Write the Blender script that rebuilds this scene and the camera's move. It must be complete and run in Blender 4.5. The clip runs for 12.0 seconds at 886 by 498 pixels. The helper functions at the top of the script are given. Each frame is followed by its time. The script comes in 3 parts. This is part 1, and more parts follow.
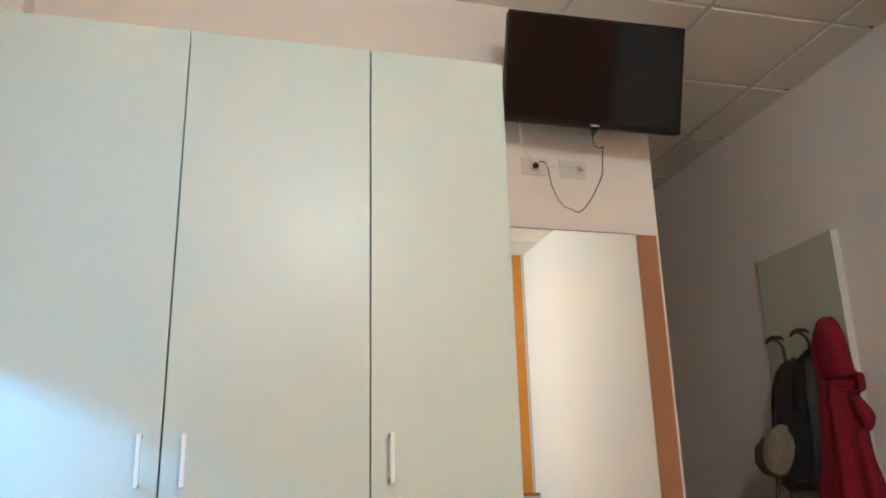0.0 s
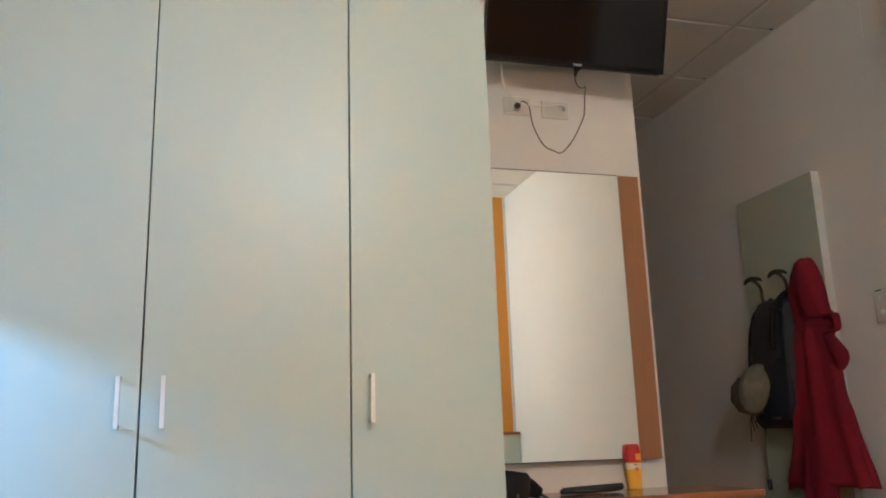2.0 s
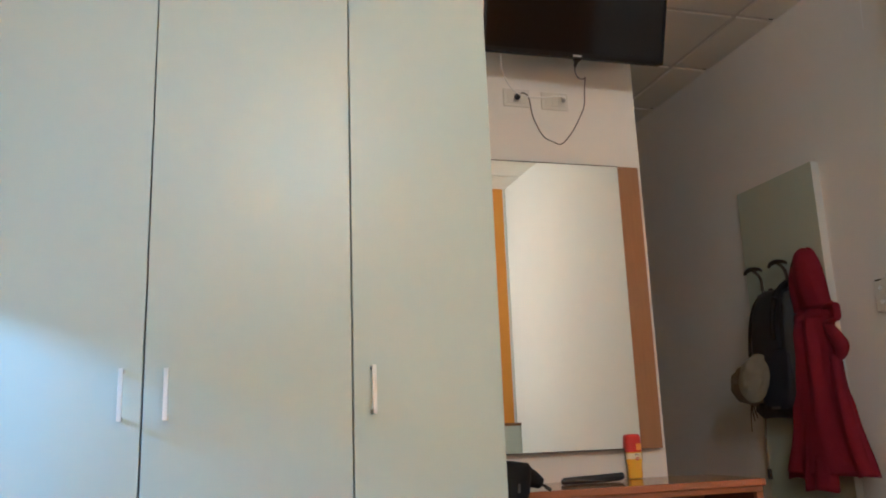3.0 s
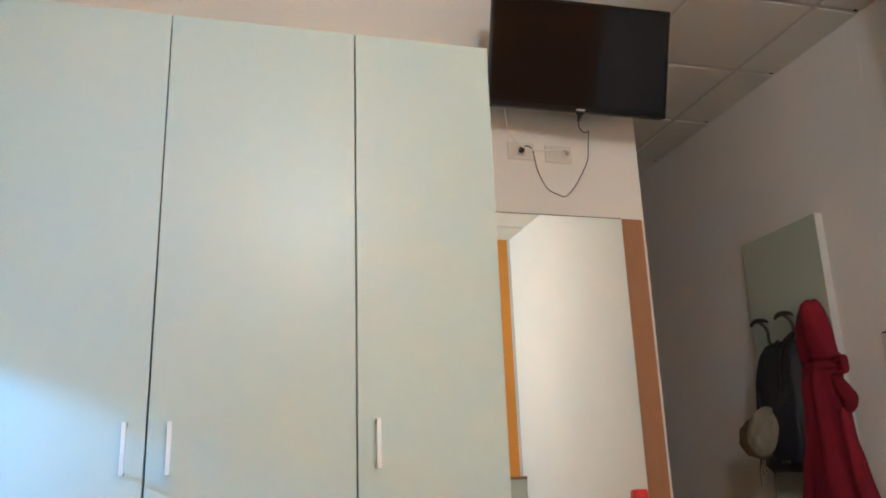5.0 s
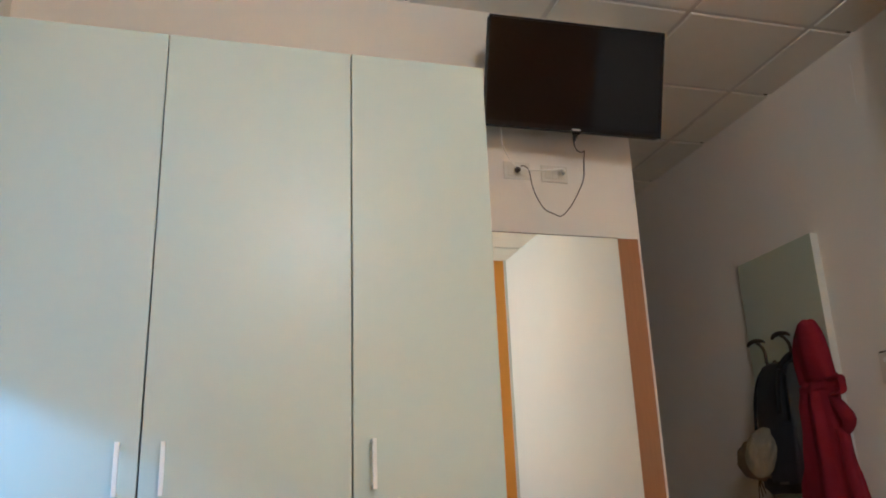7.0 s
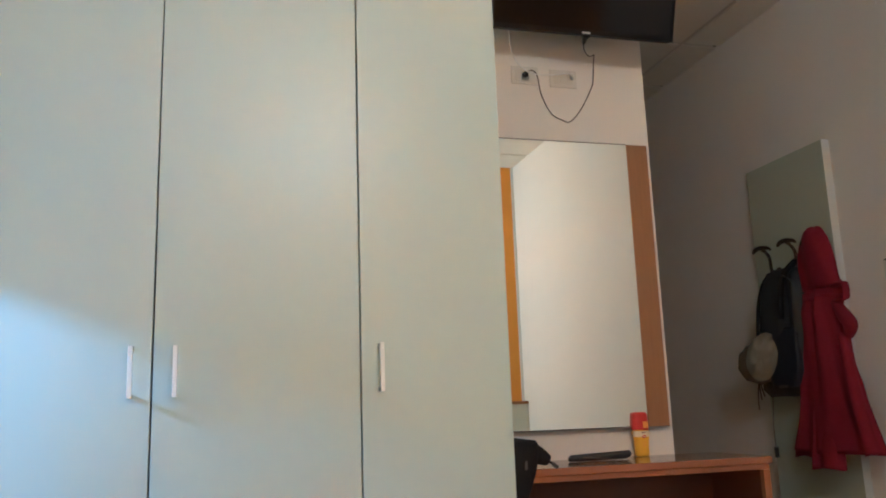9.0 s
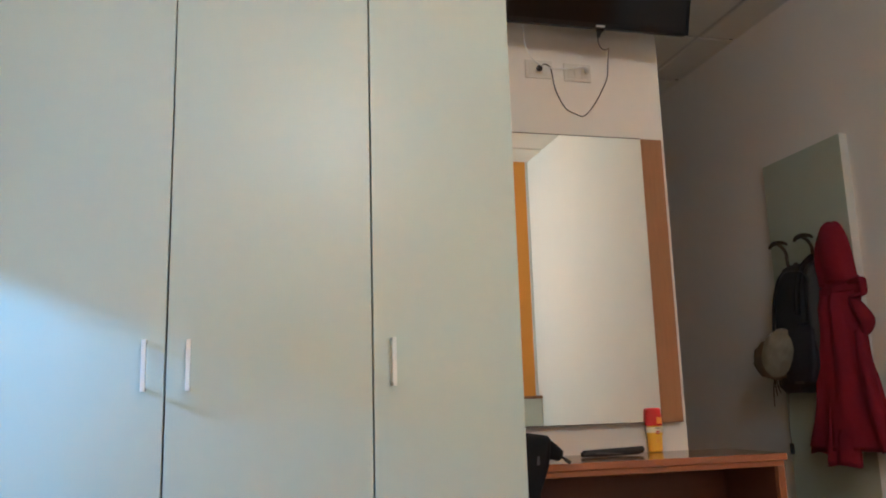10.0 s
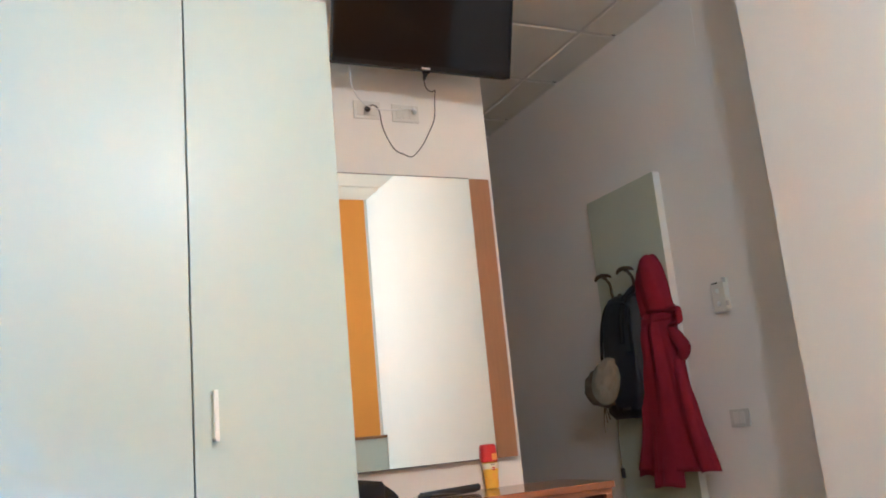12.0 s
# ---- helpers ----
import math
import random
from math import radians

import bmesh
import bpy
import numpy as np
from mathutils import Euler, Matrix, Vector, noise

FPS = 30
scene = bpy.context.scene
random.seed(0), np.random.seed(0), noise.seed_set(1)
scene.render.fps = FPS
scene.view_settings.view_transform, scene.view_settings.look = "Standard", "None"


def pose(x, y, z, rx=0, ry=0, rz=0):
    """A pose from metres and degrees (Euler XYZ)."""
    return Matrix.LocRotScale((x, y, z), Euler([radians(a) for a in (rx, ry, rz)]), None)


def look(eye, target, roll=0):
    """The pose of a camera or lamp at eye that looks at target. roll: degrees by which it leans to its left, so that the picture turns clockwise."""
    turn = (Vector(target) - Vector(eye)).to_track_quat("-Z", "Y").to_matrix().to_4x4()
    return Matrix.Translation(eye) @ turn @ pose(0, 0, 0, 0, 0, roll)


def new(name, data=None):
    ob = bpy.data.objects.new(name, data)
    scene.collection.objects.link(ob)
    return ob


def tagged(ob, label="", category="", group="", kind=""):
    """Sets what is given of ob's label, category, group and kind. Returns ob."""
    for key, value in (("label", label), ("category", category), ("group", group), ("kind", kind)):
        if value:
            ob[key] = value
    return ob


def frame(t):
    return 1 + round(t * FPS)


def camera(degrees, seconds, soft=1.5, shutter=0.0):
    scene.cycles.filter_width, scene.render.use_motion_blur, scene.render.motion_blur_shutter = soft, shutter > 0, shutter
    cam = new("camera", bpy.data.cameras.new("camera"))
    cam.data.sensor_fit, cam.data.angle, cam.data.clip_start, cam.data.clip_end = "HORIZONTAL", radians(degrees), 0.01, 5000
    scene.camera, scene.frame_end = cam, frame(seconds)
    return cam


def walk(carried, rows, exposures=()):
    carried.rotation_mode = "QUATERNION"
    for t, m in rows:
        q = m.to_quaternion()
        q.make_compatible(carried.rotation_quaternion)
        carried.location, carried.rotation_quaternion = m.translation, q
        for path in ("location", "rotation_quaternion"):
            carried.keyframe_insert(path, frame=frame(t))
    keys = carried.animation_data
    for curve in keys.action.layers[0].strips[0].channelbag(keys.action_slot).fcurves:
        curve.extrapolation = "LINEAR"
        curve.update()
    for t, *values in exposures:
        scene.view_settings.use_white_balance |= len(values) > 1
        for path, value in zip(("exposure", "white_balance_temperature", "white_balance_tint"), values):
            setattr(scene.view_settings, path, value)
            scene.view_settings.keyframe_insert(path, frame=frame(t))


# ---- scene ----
cam = camera(56.5, 12.0, soft=1.9)
PATH = [
    (0, (-1.906, -2.653, 0.95), (-1.416, -0.804, 1.532), -1.5),
    (0.5, (-1.9, -2.655, 0.953), (-1.406, -0.807, 1.535), -1.6),
    (0.7, (-1.898, -2.646, 0.952), (-1.399, -0.782, 1.476), -1.7),
    (1, (-1.9, -2.641, 0.949), (-1.391, -0.77, 1.439), -1.7),
    (1.5, (-1.897, -2.64, 0.947), (-1.37, -0.768, 1.413), -1.9),
    (2, (-1.896, -2.635, 0.948), (-1.358, -0.761, 1.397), -1.9),
    (2.5, (-1.898, -2.642, 0.946), (-1.359, -0.766, 1.382), -2.0),
    (2.7, (-1.898, -2.641, 0.946), (-1.358, -0.764, 1.376), -2.1),
    (4.3, (-1.901, -2.640, 0.944), (-1.375, -0.763, 1.391), -2.2),
    (4.5, (-1.901, -2.64, 0.944), (-1.374, -0.771, 1.422), -2.2),
    (5, (-1.902, -2.648, 0.952), (-1.379, -0.797, 1.499), -2.1),
    (5.5, (-1.904, -2.649, 0.95), (-1.38, -0.826, 1.584), -2.1),
    (6, (-1.9, -2.65, 0.949), (-1.376, -0.827, 1.584), -2.2),
    (6.5, (-1.899, -2.648, 0.946), (-1.374, -0.824, 1.576), -2.2),
    (7, (-1.899, -2.641, 0.944), (-1.37, -0.807, 1.542), -2.2),
    (7.2, (-1.898, -2.640, 0.945), (-1.366, -0.794, 1.500), -2.2),
    (7.5, (-1.897, -2.639, 0.946), (-1.363, -0.775, 1.437), -2.1),
    (7.7, (-1.897, -2.638, 0.946), (-1.362, -0.769, 1.413), -2.1),
    (9.3, (-1.898, -2.639, 0.943), (-1.383, -0.743, 1.317), -2.0),
    (9.5, (-1.898, -2.639, 0.944), (-1.39, -0.741, 1.316), -1.9),
    (10, (-1.889, -2.638, 0.946), (-1.404, -0.733, 1.314), -1.7),
    (10.2, (-1.882, -2.640, 0.949), (-1.400, -0.734, 1.316), -1.8),
    (10.5, (-1.862, -2.638, 0.958), (-1.308, -0.756, 1.35), -1.9),
    (10.7, (-1.847, -2.636, 0.964), (-1.193, -0.791, 1.375), -2.9),
    (11, (-1.831, -2.638, 0.97), (-1.092, -0.83, 1.4), -3.9),
    (11.5, (-1.82, -2.636, 0.977), (-0.991, -0.867, 1.405), -5.3),
    (12, (-1.823, -2.631, 0.969), (-0.992, -0.864, 1.399), -5.4),
]
# stops, kelvin and tint of the phone camera, which adapts as it tilts
EXPOSURES = [(t, stops - 0.05, kelvin + 30, 6.8) for t, stops, kelvin in (
    (0.0, 0.43, 4730), (0.5, 0.24, 4740), (1.0, 0.12, 4740), (1.5, 0.13, 4740), (2.0, 0.14, 4740), (2.5, 0.12, 4740), (4.5, 0.19, 4720), (5.0, 0.32, 4640), (5.5, 0.50, 4540),
    (6.0, 0.23, 4600), (6.5, 0.14, 4700), (7.0, 0.07, 4740), (7.5, 0.09, 4740), (9.5, 0.06, 4740), (10.0, 0.03, 4740), (10.5, 0.20, 4680), (11.0, 0.73, 4450), (11.5, 0.77, 4430), (12.0, 0.77, 4430))]
walk(cam, [(t, look(eye, aim, roll)) for t, eye, aim, roll in PATH], EXPOSURES)

# ---- world, lamps ----
H = 2.93            # ceiling height
WALL = 0.19         # face of the wall that carries the mirror
FRONT = -0.37       # face of the wardrobe doors
XR = 0.827          # face of the wall with the coat board
XP = 0.47           # face of the nearer right wall
REAR = -3.35        # face of the orange wall behind the bed
XL = -3.0           # face of the window wall

world = bpy.data.worlds.new("world")
scene.world = world
world.use_nodes = True
sky = world.node_tree.nodes.new("ShaderNodeTexSky")
sky.sky_type, sky.sun_disc = "NISHITA", False
sky.sun_elevation, sky.sun_rotation = radians(21), radians(-107)
bg = world.node_tree.nodes["Background"]
bg.inputs["Strength"].default_value = 0.12
world.node_tree.links.new(sky.outputs[0], bg.inputs["Color"])


def area(name, m, sx, sy, watts, colour):
    d = bpy.data.lights.new(name, "AREA")
    d.shape, d.size, d.size_y, d.energy, d.color = "RECTANGLE", sx, sy, watts, colour
    ob = new(name, d)
    ob.matrix_world = m
    return ob


# cool daylight from outside, trimmed by the unseen shutter and curtain
area("daylight", look((-5.0, -1.13, 2.33), (-2.3, -0.37, 1.15)), 0.62, 0.23, 212, (0.31, 0.64, 1.0))

# added blue fill lamp inside the room, narrowed onto the left wardrobe door
area("door_fill", look((-2.80, -1.15, 1.20), (-2.20, -0.37, 1.75)), 0.5, 1.2, 0.58, (0.32, 0.66, 1.0)).data.spread = math.radians(62)


# ---- materials ----
def material(name, colour, rough=0.6, metal=0.0, vary=0.06, scale=6.0, bump=0.0, grain=120.0, spec=0.5, second=None, stretch=None, spread=0.5):
    m = bpy.data.materials.new(name)
    m.use_nodes = True
    t = m.node_tree
    n, l = t.nodes, t.links
    b = n["Principled BSDF"]
    b.inputs["Roughness"].default_value, b.inputs["Metallic"].default_value = rough, metal
    b.inputs["Specular IOR Level"].default_value = spec
    co = n.new("ShaderNodeTexCoord")
    mp = n.new("ShaderNodeMapping")
    l.new(co.outputs["Object"], mp.inputs["Vector"])
    if stretch:
        mp.inputs["Scale"].default_value = stretch
    big = n.new("ShaderNodeTexNoise")
    big.inputs["Scale"].default_value, big.inputs["Detail"].default_value = scale, 5.0
    fine = n.new("ShaderNodeTexNoise")
    fine.inputs["Scale"].default_value, fine.inputs["Detail"].default_value = grain, 3.0
    for q in (big, fine):
        l.new(mp.outputs["Vector"], q.inputs["Vector"])
    mix = n.new("ShaderNodeMix")
    mix.data_type = "FLOAT"
    mix.inputs["Factor"].default_value = 0.35
    l.new(big.outputs["Fac"], mix.inputs["A"])
    l.new(fine.outputs["Fac"], mix.inputs["B"])
    ramp = n.new("ShaderNodeValToRGB")
    dark = second or [c * (1 - vary) for c in colour]
    light = colour if second else [min(1, c * (1 + vary)) for c in colour]
    ramp.color_ramp.elements[0].color, ramp.color_ramp.elements[1].color = (*dark, 1), (*light, 1)
    ramp.color_ramp.elements[0].position, ramp.color_ramp.elements[1].position = 0.5 - spread / 2, 0.5 + spread / 2
    l.new(mix.outputs["Result"], ramp.inputs["Fac"])
    l.new(ramp.outputs["Color"], b.inputs["Base Color"])
    rr = n.new("ShaderNodeMapRange")
    rr.inputs["To Min"].default_value, rr.inputs["To Max"].default_value = max(0.0, rough - 0.05), min(1.0, rough + 0.05)
    l.new(big.outputs["Fac"], rr.inputs["Value"])
    l.new(rr.outputs["Result"], b.inputs["Roughness"])
    if bump:
        bp = n.new("ShaderNodeBump")
        bp.inputs["Strength"].default_value, bp.inputs["Distance"].default_value = bump, 0.002
        l.new(fine.outputs["Fac"], bp.inputs["Height"])
        l.new(bp.outputs["Normal"], b.inputs["Normal"])
    return m


def glowing(name, colour, strength):
    m = bpy.data.materials.new(name)
    m.use_nodes = True
    b = m.node_tree.nodes["Principled BSDF"]
    b.inputs["Base Color"].default_value = (*colour, 1)
    b.inputs["Emission Color"].default_value = (*colour, 1)
    b.inputs["Emission Strength"].default_value = strength
    return m


M_WALL = material("wall_paint", (0.785, 0.742, 0.672), 0.75, vary=0.025, scale=2.5, bump=0.25, grain=160, spec=0.25)
M_ORANGE = material("orange_paint", (0.80, 0.33, 0.035), 0.6, vary=0.04, scale=3, bump=0.2, grain=160, spec=0.3)
M_TILE = material("ceiling_tile", (0.83, 0.80, 0.71), 0.9, vary=0.04, scale=4, bump=0.5, grain=220, spec=0.1)
M_BAR = material("ceiling_bar", (0.70, 0.67, 0.60), 0.6, vary=0.05, scale=8)
M_DARKGAP = material("dark_gap", (0.03, 0.028, 0.025), 0.9)
# unseen floor; this warm colour is set to tint the bounced light
M_FLOOR = material("floor_tile", (0.35, 0.175, 0.085), 0.45, vary=0.12, scale=4, bump=0.15)
M_DOOR = material("door_laminate", (0.545, 0.630, 0.580), 0.37, vary=0.018, scale=3.0, bump=0.03, grain=260, spec=0.42)
_b = M_DOOR.node_tree.nodes["Principled BSDF"]
_b.inputs["Coat Weight"].default_value, _b.inputs["Coat Roughness"].default_value = 0.035, 0.20
M_CARCASS = material("carcass", (0.10, 0.10, 0.09), 0.8)
M_CARC2 = material("carcass_side", (0.56, 0.61, 0.555), 0.45, vary=0.02, scale=3)
M_HANDLE = material("handle_white", (0.84, 0.85, 0.82), 0.35, vary=0.03, scale=20)
M_STEEL = material("steel", (0.45, 0.44, 0.42), 0.35, metal=0.9, vary=0.06, scale=30)
M_MIRROR = material("mirror", (0.76, 0.775, 0.74), 0.02, metal=1.0, vary=0.003, scale=2)
M_MIRROR.node_tree.nodes["Principled BSDF"].inputs["Roughness"].default_value = 0.0
for link in list(M_MIRROR.node_tree.links):
    if link.to_socket.name == "Roughness":
        M_MIRROR.node_tree.links.remove(link)
# dark edge; its brown is matched to the shadow below the mirror
M_EDGE = material("mirror_edge", (0.13, 0.108, 0.088), 0.4)
M_STRIP = material("cherry_strip", (0.335, 0.165, 0.068), 0.5, scale=5, grain=40, second=(0.28, 0.135, 0.057), stretch=(18, 18, 1.2), bump=0.12, spec=0.35)
M_WOOD = material("cherry_wood", (0.34, 0.125, 0.050), 0.36, scale=5, grain=40, second=(0.26, 0.090, 0.036), stretch=(1.2, 18, 18), bump=0.1, spec=0.5)
M_WOODTOP = material("cherry_top", (0.34, 0.125, 0.050), 0.12, scale=5, grain=40, second=(0.26, 0.090, 0.036), stretch=(1.2, 18, 18), bump=0.03, spec=0.6)
# darker copy of cherry wood, with the desk's inner shade in its colour
M_WOODSHADE = material("cherry_shaded", (0.135, 0.047, 0.022), 0.5, scale=5, grain=40, second=(0.105, 0.036, 0.017), stretch=(1.2, 14, 14), bump=0.1)
M_TVBODY = material("tv_plastic", (0.007, 0.0065, 0.0065), 0.36, vary=0.2, scale=40, grain=300, spec=0.10)
M_SCREEN = material("tv_screen", (0.006, 0.0055, 0.006), 0.07, vary=0.05, scale=3, spec=0.15)
M_LOGO = material("pale_plate", (0.55, 0.53, 0.5), 0.4)
M_PLATE = material("socket_plate", (0.66, 0.625, 0.55), 0.42, vary=0.03, scale=12)
M_PLATE2 = material("socket_insert", (0.635, 0.60, 0.515), 0.45, vary=0.03, scale=12)
M_HOLE = material("pin_hole", (0.28, 0.26, 0.22), 0.7)
M_BLACKRUB = material("black_rubber", (0.018, 0.017, 0.016), 0.5, vary=0.2, scale=40)
M_GREYCAB = material("grey_cable", (0.085, 0.07, 0.06), 0.5, vary=0.2, scale=40)
M_WHITECAB = material("white_cable", (0.72, 0.70, 0.66), 0.45, vary=0.03, scale=30)
M_BOARD = material("board_laminate", (0.47, 0.505, 0.40), 0.45, vary=0.02, scale=4, bump=0.05, grain=240)
M_FILLER = material("filler", (0.86, 0.83, 0.79), 0.7, vary=0.03, scale=20)
M_BOARDEDGE = material("board_edge", (0.72, 0.71, 0.66), 0.5, vary=0.03, scale=8)
M_BRONZE = material("dark_bronze", (0.060, 0.047, 0.033), 0.38, metal=0.8, vary=0.25, scale=25)
M_RED = material("red_fabric", (0.195, 0.011, 0.023), 0.85, vary=0.18, scale=9, bump=0.6, grain=420, spec=0.2)
M_PACK = material("black_nylon", (0.027, 0.029, 0.031), 0.5, vary=0.25, scale=12, bump=0.6, grain=500, spec=0.25)
M_PACKNAVY = material("navy_nylon", (0.019, 0.021, 0.029), 0.5, vary=0.25, scale=12, bump=0.6, grain=500, spec=0.25)
M_HAT = material("khaki_cotton", (0.215, 0.187, 0.137), 0.9, vary=0.12, scale=14, bump=0.7, grain=500, spec=0.15)
M_HATDARK = material("brown_cotton", (0.125, 0.095, 0.06), 0.9, vary=0.14, scale=14, bump=0.7, grain=500, spec=0.15)
M_CORD = material("tan_cord", (0.20, 0.16, 0.11), 0.8, vary=0.2, scale=60)
M_CAPRED = material("red_plastic", (0.55, 0.018, 0.015), 0.35, vary=0.06, scale=20)
M_YELLOW = material("yellow_plastic", (0.85, 0.47, 0.02), 0.32, vary=0.05, scale=20)
M_LABEL = material("cream_label", (0.80, 0.70, 0.50), 0.45, vary=0.05, scale=40)
M_LABELORANGE = material("orange_label", (0.85, 0.36, 0.05), 0.45, vary=0.05, scale=40)
M_PRINT = material("dark_print", (0.16, 0.05, 0.05), 0.5)
M_BLACKPL = material("black_plastic", (0.02, 0.019, 0.02), 0.4, vary=0.2, scale=40)
M_BAG = material("black_canvas", (0.011, 0.0105, 0.011), 0.75, vary=0.25, scale=14, bump=0.7, grain=420, spec=0.2)
M_SWITCH = material("switch_plate", (0.57, 0.54, 0.465), 0.5, vary=0.03, scale=12)
M_HEAD = material("headboard_panel", (0.72, 0.75, 0.65), 0.45, vary=0.02, scale=4)
M_SHEER = material("sheer_fabric", (0.55, 0.56, 0.57), 0.8, vary=0.05, scale=10)
_t = M_SHEER.node_tree
_tr = _t.nodes.new("ShaderNodeBsdfTranslucent")
_tr.inputs["Color"].default_value = (0.50, 0.52, 0.55, 1)
_mx = _t.nodes.new("ShaderNodeMixShader")
_mx.inputs[0].default_value = 0.12
_t.links.new(_t.nodes["Principled BSDF"].outputs[0], _mx.inputs[1])
_t.links.new(_tr.outputs[0], _mx.inputs[2])
_t.links.new(_mx.outputs[0], _t.nodes["Material Output"].inputs["Surface"])
M_SHADE = glowing("lamp_shade", (1.0, 0.97, 0.80), 62.0)
M_SHADE2 = glowing("reading_shade", (1.0, 0.97, 0.80), 110.0)


# ---- builders ----
def mesh(name, bm, mat, smooth=False):
    me = bpy.data.meshes.new(name)
    bm.normal_update()
    bm.to_mesh(me)
    bm.free()
    for m in mat if isinstance(mat, (list, tuple)) else [mat]:
        me.materials.append(m)
    if smooth:
        me.shade_smooth()
    return me


def part(name, bm, mat, parent, label="", smooth=False):
    ob = new(name, mesh(name, bm, mat, smooth))
    ob.parent = parent
    if label:
        tagged(ob, label)
    return ob


def thing(name, label, category, m=None, group="", kind=""):
    ob = new(name)
    ob.empty_display_size = 0.05
    if m is not None:
        ob.matrix_basis = m
    return tagged(ob, label, category, group, kind)


def setting(name, bm, mat, label, category):
    return tagged(new(name, mesh(name, bm, mat)), label, category, kind="structure")


def box(bm, lo, hi, bevel=0.0, segments=2, index=0):
    g = bmesh.ops.create_cube(bm, size=1.0)
    vs = g["verts"]
    for v in vs:
        v.co = Vector([lo[k] + (v.co[k] + 0.5) * (hi[k] - lo[k]) for k in range(3)])
    faces = {f for v in vs for f in v.link_faces}
    for f in faces:
        f.material_index = index
    if bevel:
        edges = list({e for v in vs for e in v.link_edges})
        bmesh.ops.bevel(bm, geom=edges, offset=bevel, segments=segments, affect="EDGES", profile=0.5)
    return bm


def boxes(*rows, bevel=0.0):
    bm = bmesh.new()
    for lo, hi in rows:
        box(bm, lo, hi, bevel)
    return bm


def smooth_path(points, steps=8):
    pts = [Vector(p) for p in points]
    ext = [2 * pts[0] - pts[1], *pts, 2 * pts[-1] - pts[-2]]
    out = []
    for k in range(1, len(ext) - 2):
        a, b, c, d = ext[k - 1:k + 3]
        for s in range(steps):
            u = s / steps
            out.append(0.5 * (2 * b + (c - a) * u + (2 * a - 5 * b + 4 * c - d) * u * u + (3 * b - a - 3 * c + d) * u ** 3))
    return out + [pts[-1]]


def ring_skin(bm, rings, closed=True, index=0):
    """Quads between rings of points, with end caps."""
    vr = [[bm.verts.new(p) for p in r] for r in rings]
    n = len(vr[0])
    for a, b in zip(vr, vr[1:]):
        for k in range(n):
            f = bm.faces.new((a[k], a[(k + 1) % n], b[(k + 1) % n], b[k]))
            f.material_index = index
    if closed:
        bm.faces.new(vr[0][::-1]).material_index = index
        bm.faces.new(vr[-1]).material_index = index
    bmesh.ops.recalc_face_normals(bm, faces=bm.faces)
    return bm


def tube(bm, points, r, sides=8, steps=8, flat=1.0):
    pts = smooth_path(points, steps) if steps else [Vector(p) for p in points]
    rings, up = [], Vector((0.3, 0.9, 0.31)).normalized()
    for k, p in enumerate(pts):
        d = (pts[min(k + 1, len(pts) - 1)] - pts[max(k - 1, 0)]).normalized()
        u = (up - d * up.dot(d)).normalized()
        w = d.cross(u)
        up = u
        rr = r(k / (len(pts) - 1)) if callable(r) else r
        rings.append([p + rr * (math.cos(a) * u + flat * math.sin(a) * w) for a in (2 * math.pi * j / sides for j in range(sides))])
    return ring_skin(bm, rings)


def lathe(bm, profile, sides=24, sx=1.0, sy=1.0, at=(0, 0, 0)):
    """Rings of (radius, height) about the z axis."""
    c = Vector(at)
    rings = [[c + Vector((sx * r * math.cos(a), sy * r * math.sin(a), z)) for a in (2 * math.pi * j / sides for j in range(sides))] for r, z in profile]
    return ring_skin(bm, rings)


def drape(bm, rows, n=64, folds=7, seed=0.0, power=2.0):
    """Cloth hung against a wall that faces -x: rows of z, near y, far y, back x, front x, depth of folds."""
    rings = []
    dense = []
    for k in range(len(rows) - 1):
        for s in range(5):
            u = s / 5
            dense.append([x + (y - x) * u for x, y in zip(rows[k], rows[k + 1])])
    dense.append(list(rows[-1]))
    for z, y0, y1, xb, xf, amp in dense:
        cy, ry, cx, rx = (y0 + y1) / 2, (y1 - y0) / 2, (xb + xf) / 2, (xb - xf) / 2
        ring = []
        for j in range(n):
            a = 2 * math.pi * j / n
            c, s = math.cos(a), math.sin(a)
            e = 2 / power
            py = cy + ry * math.copysign(abs(c) ** e, c)
            px = cx - rx * math.copysign(abs(s) ** e, s)
            if s > 0:
                wave = math.sin(folds * a + seed + 1.3 * math.sin(2.2 * z + seed)) + 0.5 * math.sin(1.7 * folds * a + 4 * z + seed)
                px += amp * s * wave
                py += 0.25 * amp * math.sin(9 * z + 3 * a + seed)
            wob = noise.noise(Vector((py * 9, z * 7, seed))) * 0.006
            ring.append(Vector((px - wob, py + wob, z + 0.006 * math.sin(3 * a + seed))))
        rings.append(ring)
    return ring_skin(bm, rings)


# ---- structure ----
T = H + 0.12
setting("floor", boxes(((-3.2, -3.5, -0.1), (1.0, 3.1, 0.0))), M_FLOOR, "unseen bedroom floor, terracotta colour set to warm the bounced light", "floor")
setting("wall_back", boxes(((-3.12, WALL, 0), (-0.254, 0.31, T))), M_WALL, "white painted wall behind the wardrobe and mirror", "wall")
setting("wall_passage", boxes(((-0.374, 0.313, 0), (-0.254, 3.0, T))), M_WALL, "white painted side wall of the entrance passage", "wall")
setting("wall_pier", boxes(((-3.0, 0.05, 0), (-2.64, WALL - 0.002, T))), M_WALL, "shallow white painted pier beside the wardrobe", "wall")
setting("wall_right_far", boxes(((XR, -0.54, 0), (0.97, 3.0, T))), M_WALL, "white painted wall that carries the coat board", "wall")
setting("wall_right_near", boxes(((XP, -3.47, 0), (0.967, -0.543, T)), bevel=0.004), M_WALL, "white painted wall with a projecting corner", "wall")
